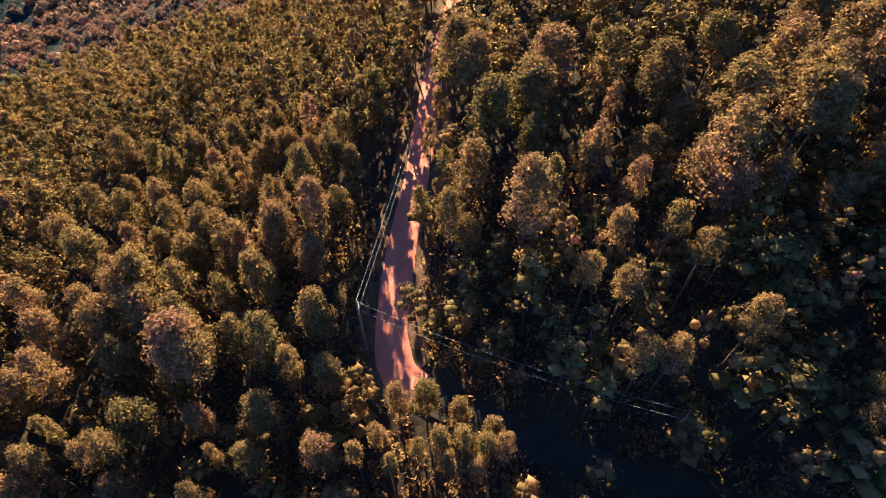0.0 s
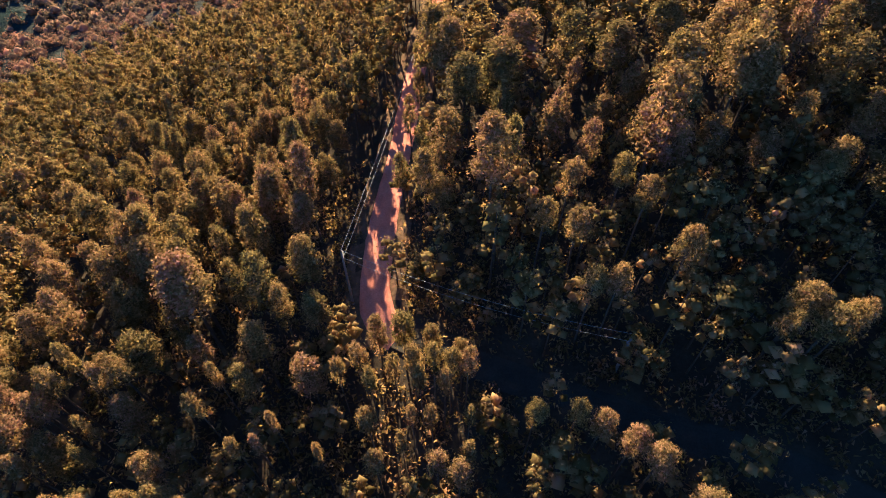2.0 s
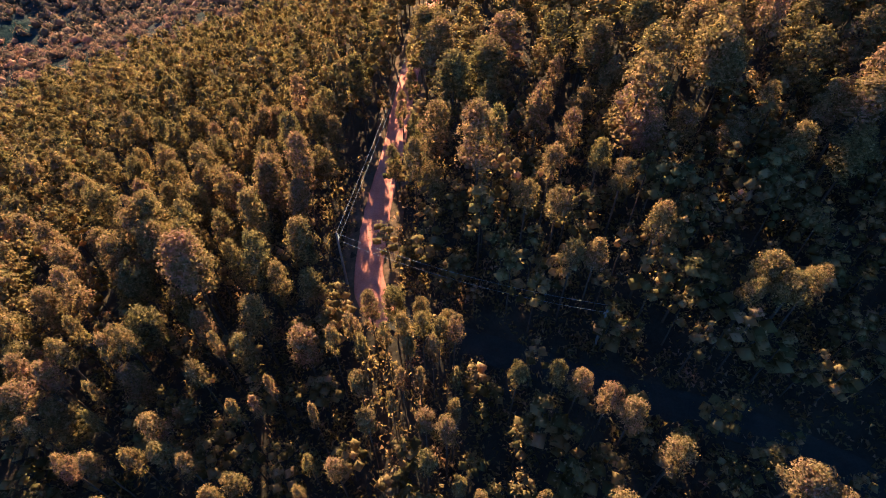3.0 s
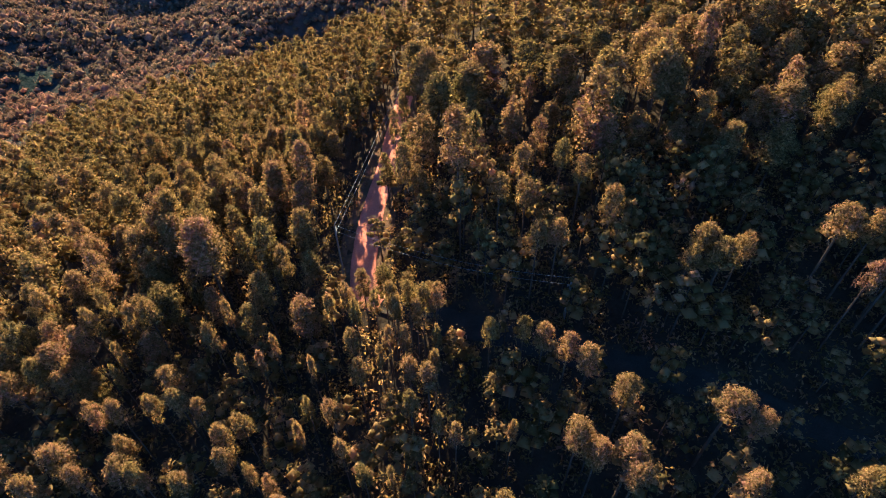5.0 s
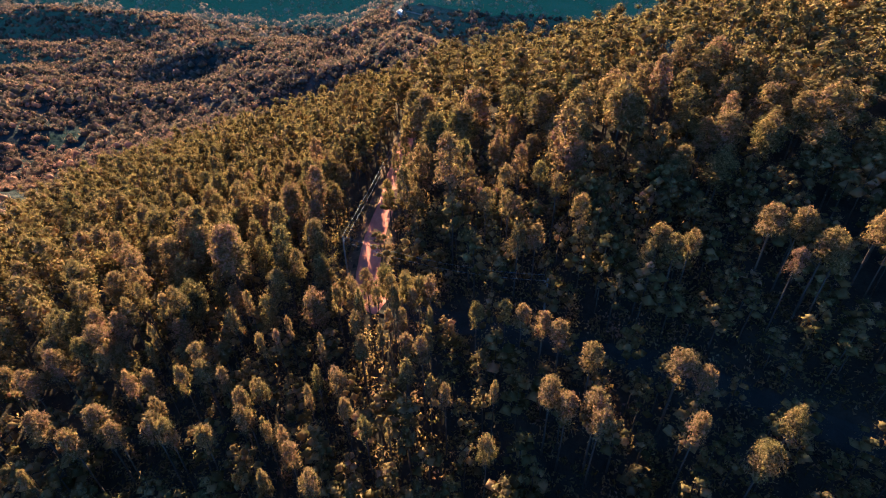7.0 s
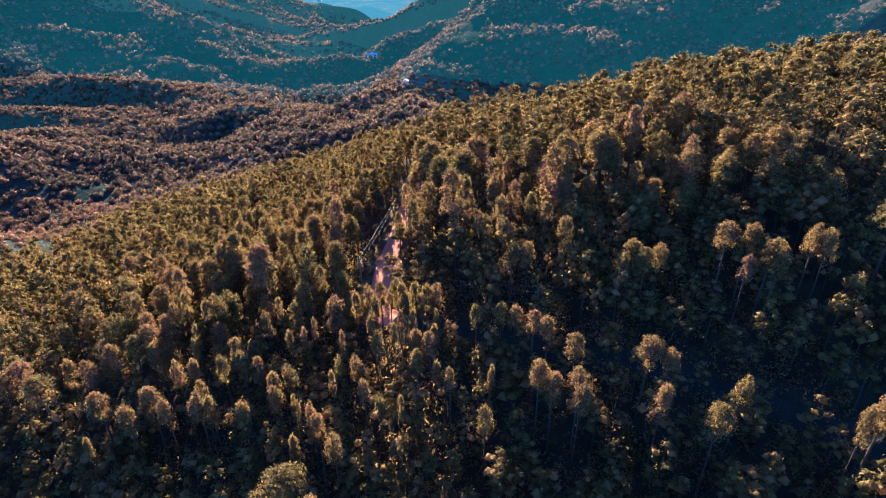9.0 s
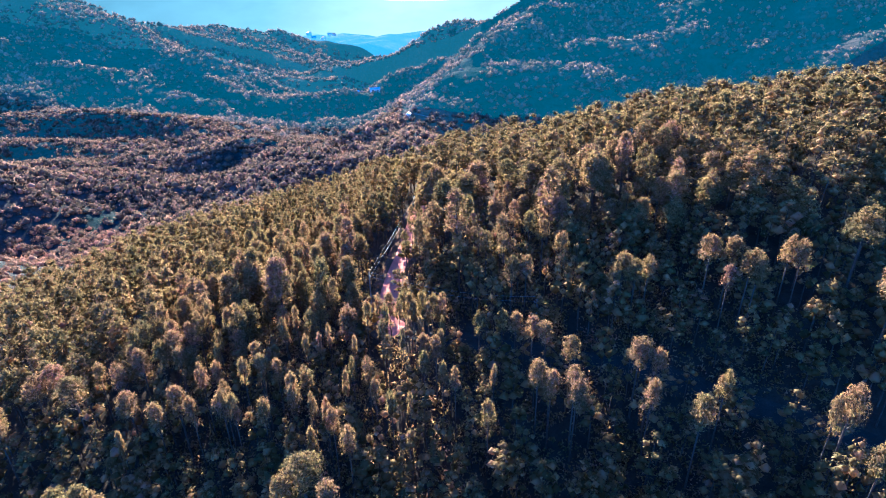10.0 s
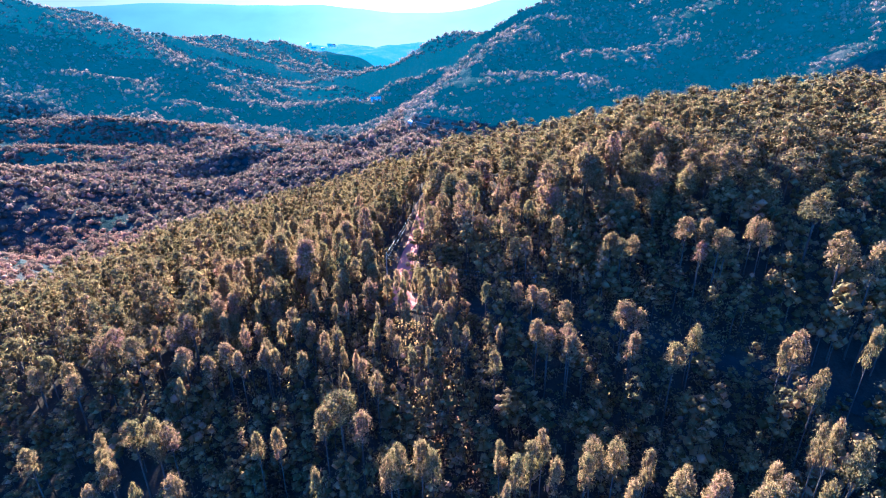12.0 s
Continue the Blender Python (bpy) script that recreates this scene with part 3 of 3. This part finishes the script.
def road_distance(x, y):
    return float(np.min(np.hypot(road_line[:, 0] - x, road_line[:, 1] - y)))


def east_edge(x):
    """Where the tall wood of the eastern slope begins."""
    return max(14, 36 - 0.35 * max(0, x - 5)) if x > 5 else 30


def in_shade(x, y):
    """The slope that the hill and the wood above it keep in shade."""
    if x > -1.5:
        return y < east_edge(x)
    return y < 6 + 5 * smooth01(x, -40, -10) - 14 * smooth01(-x, 45, 70)


def stand_height(x, y, r):
    """The usual height of the trees about a place, and the spread of their crowns."""
    if in_shade(x, y):
        return r.uniform(10.5, 13.2), r.uniform(0.8, 1.1)
    if x > -1.5:
        if y < east_edge(x) + 7:
            return r.uniform(9.0, 12.5), 1.2
        return (r.uniform(11.8, 15.2), 1.65) if r.uniform() < 0.8 else (r.uniform(8.5, 12.0), 1.0)
    if y > 48:
        return r.uniform(10.8, 13.8), 1.12
    return (r.uniform(11.8, 14.2) - 0.5 * max(0, x + 14) * (y > 18) - 0.03 * max(0, y - 22), 1.1) if r.uniform() < 0.85 else (r.uniform(8.5, 10.5), 0.9)


placed = [(x, y, t - ground_z(x, y), -1.2 if in_shade(x, y) and group is SLOPE_EAST else spread) for group, spread in ((SLOPE_EAST, 1.25), (SLOPE_EAST_HIGH, 1.5), (SLOPE_WEST, 1.0), (ROADSIDE, 0.85), (SLOPE_BIG, 1.4)) for x, y, t in group]
placed += [(x, y, t - ground_z(x, y), -reach) for x, y, t, reach in LIT_CROWNS]
spots = np.array([(p[0], p[1]) for p in placed])
spot_tops = np.array([p[2] + ground_z(p[0], p[1]) for p in placed])
SPACING = 2.7
road_x = lambda y: float(np.interp(y, road_line[:, 1][::-1], road_line[:, 0][::-1]))
sunward = np.array([-math.sin(radians(SUN_AZIMUTH)), math.cos(radians(SUN_AZIMUTH))])
sideways = np.array([sunward[1], -sunward[0]])
SLANT = math.tan(radians(SUN_ELEVATION))
seeds = []
for ix in range(-36, 54):
    for iy in range(-22, 42):
        x = ix * SPACING + (iy % 2) * SPACING * 0.5 + rng.uniform(-0.85, 0.85)
        y = iy * SPACING + rng.uniform(-0.85, 0.85)
        if y > float(wood_edge(np.array(x))) + rng.uniform(-4, 4) or x < -94 + abs(y - 50) * 0.12 + rng.uniform(-3, 3):
            continue
        gap = road_distance(x, y)
        if gap < (1.9 if y > 34 else 2.4 if (x > -1 and y < 24) or x > road_x(y) else 2.9) or (18 < y < 50 and -5.6 < x - road_x(y) < 0):
            continue
        if np.min(np.hypot(spots[:, 0] - x, spots[:, 1] - y)) < 1.7:
            continue
        seeds.append((x, y))
# from the sun's side downwards: young trees stay under the shade of those above them
seeds.sort(key=lambda p: -(p[0] * sunward[0] + p[1] * sunward[1]))
shade_s, shade_n, shade_z = list(spots @ sideways), list(spots @ sunward), list(spot_tops - 1.0)
fill = []
for x, y in seeds:
    h, spread = stand_height(x, y, rng)
    dark = in_shade(x, y)
    base = ground_z(x, y)
    here_s, here_n = x * sideways[0] + y * sideways[1], x * sunward[0] + y * sunward[1]
    ss, sn, sz = np.array(shade_s), np.array(shade_n), np.array(shade_z)
    if dark:
        above = (np.abs(ss - here_s) < 1.3) & (sn > here_n + 0.5) & (sn < here_n + 70)
        shade = np.max(sz[above] - (sn[above] - here_n) * SLANT) if above.any() else base + 9
        h = min(h, shade - base - rng.uniform(0.8, 2.8) - 1.6 * smooth01(-y, 2, 12))
    below = (np.abs(ss[:len(spots)] - here_s) < 2.3) & (sn[:len(spots)] < here_n - 0.5) & (sn[:len(spots)] > here_n - 45)
    if below.any():
        h = min(h, np.min(spot_tops[below] - 2.0 + (here_n - sn[:len(spots)][below]) * SLANT) - base)
    h = max(h, 4.8)
    tall_wood = not dark and h > 9.5
    if tall_wood:
        apart = 4.2 if x > -1.5 else 3.1
        if any(abs(x - q[0]) < apart and math.hypot(x - q[0], y - q[1]) < apart for q in fill[-160:] if q[4]):
            if (y > 60 and x > -1.5) or rng.uniform() < 0.4:
                continue
            h, spread, tall_wood = max(5.5, h - rng.uniform(3, 5)), 0.9, False
    fill.append((x, y, h, spread, tall_wood))
    shade_s.append(here_s), shade_n.append(here_n), shade_z.append(base + h - 1.0)
pick = sorted([f for f in fill if f[4] and -40 < f[0] < 48], key=lambda f: f[1])
picked = pick[:max(0, 300 - len(placed))]
singles = placed + [f[:4] for f in picked]
chosen = set(picked)
rest = [f[:4] for f in fill if f not in chosen]

prototypes = {}
for x, y, h, spread in singles:
    kinds, labels = (DOMES, DOME_LABELS) if spread < 0 else (KINDS, LABELS)
    which = int(rng.integers(0, len(kinds)))
    up = h / kinds[which][0]
    across = (0.55 + 0.45 * up) * rng.uniform(0.88, 1.18) * spread if spread > 0 else -spread / kinds[which][1] * 1.1
    m = Matrix.Translation((x, y, ground_z(x, y))) @ Matrix.Rotation(rng.uniform(0, 6.28), 4, "Z") @ Matrix.Diagonal((across, across, up, 1))
    key = (spread < 0, which)
    if key in prototypes:
        proto = prototypes[key]
        stands = proto.matrix_basis.copy()
        proto.matrix_basis = Matrix.Identity(4)
        copy_thing(proto, m)
        proto.matrix_basis = stands
    else:
        prototypes[key] = make_tree(np.random.default_rng(100 + which + 20 * (spread < 0)), *kinds[which], labels[which])
        prototypes[key].matrix_basis = m


def wood_stuff(name, trees, kinds, seed, label, core_share):
    """Many trees joined: trunks and leaf sprays in one mesh each."""
    r = np.random.default_rng(seed)
    shapes = [tree_shape(r, *k, stems=0, sides=4, thick=4, core_share=core_share, merge=1.18) for k in kinds]
    pools = ([], [])
    for x, y, h, spread in trees:
        k = int(r.integers(0, len(kinds)))
        up, turn = h / kinds[k][0], r.uniform(0, 6.28)
        across = (0.55 + 0.45 * up) * r.uniform(0.88, 1.18) * spread
        c, s = math.cos(turn) * across, math.sin(turn) * across
        rot = np.array([[c, -s, 0], [s, c, 0], [0, 0, up]])
        at = np.array([x, y, ground_z(x, y)])
        for pool, (v, f) in zip(pools, shapes[k]):
            pool.append((v @ rot.T + at, f))
    whole = tagged(new(name), label, "trees", kind="stuff")
    for nm, pool, mat in (("trunks", pools[0], BARK), ("crowns", pools[1], LEAF)):
        ob = new(nm, mesh_of(nm, *joined(pool), mat))
        ob.parent = whole


MID = [(t, w, c + 0.02, n * 4 // 5, 36, s * 1.4) for t, w, c, n, _, s in KINDS]
LOW = [(t, w * 1.3, c, max(10, n * 2 // 5), 13, s * 1.45) for t, w, c, n, _, s in KINDS]
FAR = [(t, w, c, max(12, n * 3 // 5), 28, s * 1.3) for t, w, c, n, _, s in KINDS]
low_trees = [t for t in rest if in_shade(t[0], t[1]) or (t[2] < 9.5 and t[1] < 75)]
mid_trees = [t for t in rest if t not in low_trees and t[1] < 46 and -52 < t[0] < 56]
far_trees = [t for t in rest if t not in low_trees and not (t[1] < 46 and -52 < t[0] < 56)]
wood_stuff("planted_wood_slope", mid_trees, MID, 41, "closely planted golden-green eucalyptus trees covering the slope", 0.52)
wood_stuff("planted_wood_shade", low_trees, LOW, 43, "lower eucalyptus trees standing in the shade of taller ones", 0.6)
wood_stuff("planted_wood_crest", far_trees, FAR, 42, "distant rows of golden eucalyptus trees along the hill crest", 0.54)

# ---- scrub in the valley ----
def scrub_stuff(name, count, x_range, y_range, size_range, quads, leaf, seed, label, material, wanted):
    r = np.random.default_rng(seed)
    x, y = r.uniform(*x_range, count), r.uniform(*y_range, count)
    dens = value_noise(x / 34, y / 34, 51) + 0.7 * value_noise(x / 12, y / 12, 52) + r.uniform(-0.6, 0.6, count)
    ok = wanted(x, y) & (dens > np.where((y < 190) & (x > -170), -1.1, -0.75))
    x, y, dens = x[ok], y[ok], dens[ok]
    size = r.uniform(*size_range, len(x)) * (0.75 + 0.35 * np.clip(dens, 0, 1))
    centres = np.stack([x, y, height(x, y) + size * 0.25], -1)
    heaps = []
    heaps.append(blocking_cores(centres, size * 0.72, r, 0.85))
    for share, per, blade, loose in ((1.0, quads, leaf, 0.45),):
        v, f = leaves(centres, size * share, per, blade, r, None, 0.8, -0.1, loose)
        mid = np.repeat(v.reshape(-1, 3, 3).mean(1), 3, 0)
        heaps.append((mid + (v - mid) * np.repeat(np.repeat(size, per), 3)[:, None] * 0.95, f))
    v, f = joined(heaps)
    tagged(new(name, mesh_of(name, v, f, material)), label, "scrub", kind="stuff")


in_valley = lambda x, y: ((y > wood_edge(x) + 1) | (x < -86)) & ((x < -25) | (y < 345)) & (np.abs(x) < 85 + y * 0.92)
beside_wood = lambda x, y: (y < 190) & (x > -190)
scrub_stuff("valley_scrub", 7000, (-190, 110), (-20, 190), (1.3, 3.4), 60, 0.21, 61, "grey-green and mauve scrub bushes below the wood", SCRUB,
            lambda x, y: in_valley(x, y) & beside_wood(x, y))
scrub_stuff("valley_scrub", 26000, (-420, 110), (-20, 430), (1.6, 4.4), 16, 0.36, 63, "grey-green and mauve scrub bushes over the valley floor", SCRUB,
            lambda x, y: in_valley(x, y) & ~beside_wood(x, y))
scrub_stuff("hill_scrub", 38000, (-720, 720), (300, 980), (2.0, 5.6), 6, 0.5, 62, "low woodland on the far hillsides, distance haze put into its colour", HAZED_SCRUB,
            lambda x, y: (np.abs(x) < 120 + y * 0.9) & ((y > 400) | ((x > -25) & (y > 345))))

def undergrowth(name, count, seed, label):
    """Low leafy shrubs between the trunks."""
    r = np.random.default_rng(seed)
    x, y = r.uniform(-34, 48, count), r.uniform(-20, 46, count)
    gap = np.min(np.hypot(road_line[None, :, 0] - x[:, None], road_line[None, :, 1] - y[:, None]), axis=1)
    ok = gap > np.where((x > -1) & (y < 21), 1.5, 2.7)
    x, y = x[ok], y[ok]
    size = r.uniform(0.5, 1.25, len(x))
    centres = np.stack([x, y, height(x, y) + size * 0.35], -1)
    v, f = leaves(centres, size, 14, 0.42, r, None, 1.1, -0.1, 0.5)
    tagged(new(name, mesh_of(name, v, f, LEAF)), label, "shrubs", kind="stuff")


undergrowth("undergrowth", 5200, 71, "dark leafy shrubs growing between the trunks")

TRACK = surface("pale_track", [(0.3, (0.15, 0.11, 0.08)), (0.7, (0.22, 0.165, 0.12))], 0.1, 1.0, 0.95, 0.3, 0.1)
for points in ([(92, 552), (97, 537), (109, 514), (126, 495), (148, 478), (176, 457), (205, 440)], [(-13, 337), (-8.8, 335.4), (1.8, 329), (14, 318), (24, 305)]):
    tv, tf = road_strip(glide(points, 10), np.linspace(-0.6, 0.6, 4), lambda o, run: 0.9 + 0 * o)
    tagged(new("hill_track", mesh_of("hill_track", tv, tf, TRACK, True)), "pale dirt track across the far hillside", "track", kind="structure")

# ---- power line ----
def pole_at(x, y, tall, turn):
    pole = tagged(new("power_pole"), "weathered wooden power pole beside the dirt road", "power pole", "poles of the power line")
    base = ground_z(x, y)
    me = mesh_of("shaft", *tube([(0, 0, -0.5), (0, 0, tall * 0.5), (0, 0, tall)], [0.15, 0.125, 0.10], 10), WOOD)
    shaft = new("shaft", me)
    shaft.parent = pole
    bm = bmesh.new()
    box(bm, (0.10, 1.1, 0.12), (0.11, 0, tall - 0.62), 0.012)
    part("crossarm", bm, WOOD, pole)
    for px_, py_, pz_ in ((0, 0, tall), (0.11, -0.46, tall - 0.56)):
        me = mesh_of("insulator", *tube([(px_, py_, pz_), (px_, py_, pz_ + 0.05), (px_, py_, pz_ + 0.10), (px_, py_, pz_ + 0.17)], [0.03, 0.065, 0.05, 0.02], 8), CERAMIC)
        ob = new("insulator", me)
        ob.parent = pole
        tagged(ob, "brown ceramic insulator")
    pole.matrix_basis = pose(x, y, base, 0, 0, turn)
    return [Vector(pole.matrix_basis @ Vector(p)) for p in ((0, 0, tall + 0.15), (0.11, -0.46, tall - 0.41))]


def wire(a, b, sag, thick=0.015):
    pts = [a.lerp(b, s) - Vector((0, 0, sag * 4 * s * (1 - s))) for s in np.linspace(0, 1, 25)]
    me = mesh_of("power_line", *tube([tuple(p) for p in pts], [thick] * 25, 5), WIRE)
    tagged(new("power_line", me), "thin bright overhead power line hung between wooden poles", "cable", "wires of the power line")


NEAR_TOP = 14.3
pole_near = pole_at(-7.4, 24.75, NEAR_TOP - ground_z(-7.4, 24.75), 10)
pole_far = pole_at(1.6, 78.0, 8.6, 5)
pole_side = pole_at(17.3, 14.9, 6.0, -65)
for a, b in zip(pole_near, pole_far):
    wire(a, b, 0.9)
for a, b in zip(pole_near, pole_side):
    wire(a, b, 1.2, 0.012)

# ---- houses in the far valley ----
def house_at(x, y, wide, deep, tall, turn, roof, label):
    house = tagged(new("house"), label, "house", "houses in the far valley")
    bm = bmesh.new()
    box(bm, (wide, deep, tall + 1.5), (0, 0, (tall - 1.5) / 2), 0.03)
    part("wall", bm, PLASTER, house)
    bm = bmesh.new()
    rise = deep * 0.28
    over = 0.5
    ring = []
    for sx in (-1, 1):
        for yy_, zz_ in ((-deep / 2 - over, tall - 0.2), (0, tall + rise), (deep / 2 + over, tall - 0.2), (deep / 2 + over, tall - 0.35), (0, tall + rise - 0.22), (-deep / 2 - over, tall - 0.35)):
            ring.append(bm.verts.new((sx * (wide / 2 + over), yy_, zz_)))
    for k in range(6):
        bm.faces.new((ring[k], ring[(k + 1) % 6], ring[6 + (k + 1) % 6], ring[6 + k]))
    bm.faces.new(ring[:6][::-1])
    bm.faces.new(ring[6:])
    part("roof", bm, roof, house)
    bm = bmesh.new()
    for sx in (-1, 1):
        a = [bm.verts.new((sx * wide / 2, yy_, zz_)) for yy_, zz_ in ((-deep / 2, tall), (deep / 2, tall), (0, tall + rise - 0.25))]
        b = [bm.verts.new((sx * (wide / 2 - 0.15), v.co.y, v.co.z)) for v in a]
        bm.faces.new(a if sx > 0 else a[::-1])
        for k in range(3):
            bm.faces.new((a[k], b[k], b[(k + 1) % 3], a[(k + 1) % 3]))
    part("gable", bm, PLASTER, house)
    for sx in (-0.28, 0.28):
        bm = bmesh.new()
        box(bm, (wide * 0.16, 0.08, 1.2), (sx * wide, -deep / 2 - 0.02, tall * 0.55), 0.01)
        part("window", bm, GLASS_DARK, house)
    house.matrix_basis = pose(x, y, ground_z(x, y) + 0.2, 0, 0, turn)


house_at(-17, 334, 3.4, 2.8, 2.8, 80, PLASTER, "small whitewashed house alone on the saddle ridge")
house_at(-66, 560, 11, 6, 3.2, 12, ROOF_METAL, "long white house on a wooded spur")
house_at(-86, 556, 6, 5, 3.0, -20, ROOF_METAL, "white house with a pale roof on a wooded spur")
house_at(-84, 905, 40, 18, 7.0, 8, ROOF_METAL, "large hall with a pale blue-grey sheet roof")
town = np.random.default_rng(77)
for k in range(26):
    d = town.uniform(1150, 1750)
    house_at(-d * town.uniform(0.17, 0.34), d - 60, town.uniform(9, 16), town.uniform(8, 11), town.uniform(4, 7), town.uniform(-60, 60),
             ROOF_METAL if k % 3 else ROOF_TILE, "small pale house of the valley town" if k % 3 else "small house with a clay roof in the valley town")

# ---- far ranges with haze put into their emission ----
def far_range(name, dist, top, rough, seed, colour, label):
    xs = np.linspace(-dist * 1.25, dist * 1.25, 160)
    crest = top + rough * (value_noise(xs / (dist * 0.22), xs * 0 + 0.3, seed) + 0.4 * value_noise(xs / (dist * 0.07), xs * 0 + 0.3, seed + 1))
    rows = []
    for s, back in ((0.0, -0.22), (0.35, -0.12), (0.75, -0.05), (1.0, 0.0), (0.7, 0.07), (0.0, 0.2)):
        rows.append(np.stack([xs, np.sqrt(np.maximum(dist ** 2 - (xs * 0.6) ** 2, 1)) + back * dist, -30 + (crest + 30) * s + rough * 0.12 * value_noise(xs / 90, xs * 0 + back * 50, seed + 2) * (s < 1)], -1))
    v = np.concatenate(rows)
    i = np.arange(len(v)).reshape(6, -1)
    f = np.stack([i[:-1, :-1], i[:-1, 1:], i[1:, 1:], i[1:, :-1]], -1).reshape(-1, 4)
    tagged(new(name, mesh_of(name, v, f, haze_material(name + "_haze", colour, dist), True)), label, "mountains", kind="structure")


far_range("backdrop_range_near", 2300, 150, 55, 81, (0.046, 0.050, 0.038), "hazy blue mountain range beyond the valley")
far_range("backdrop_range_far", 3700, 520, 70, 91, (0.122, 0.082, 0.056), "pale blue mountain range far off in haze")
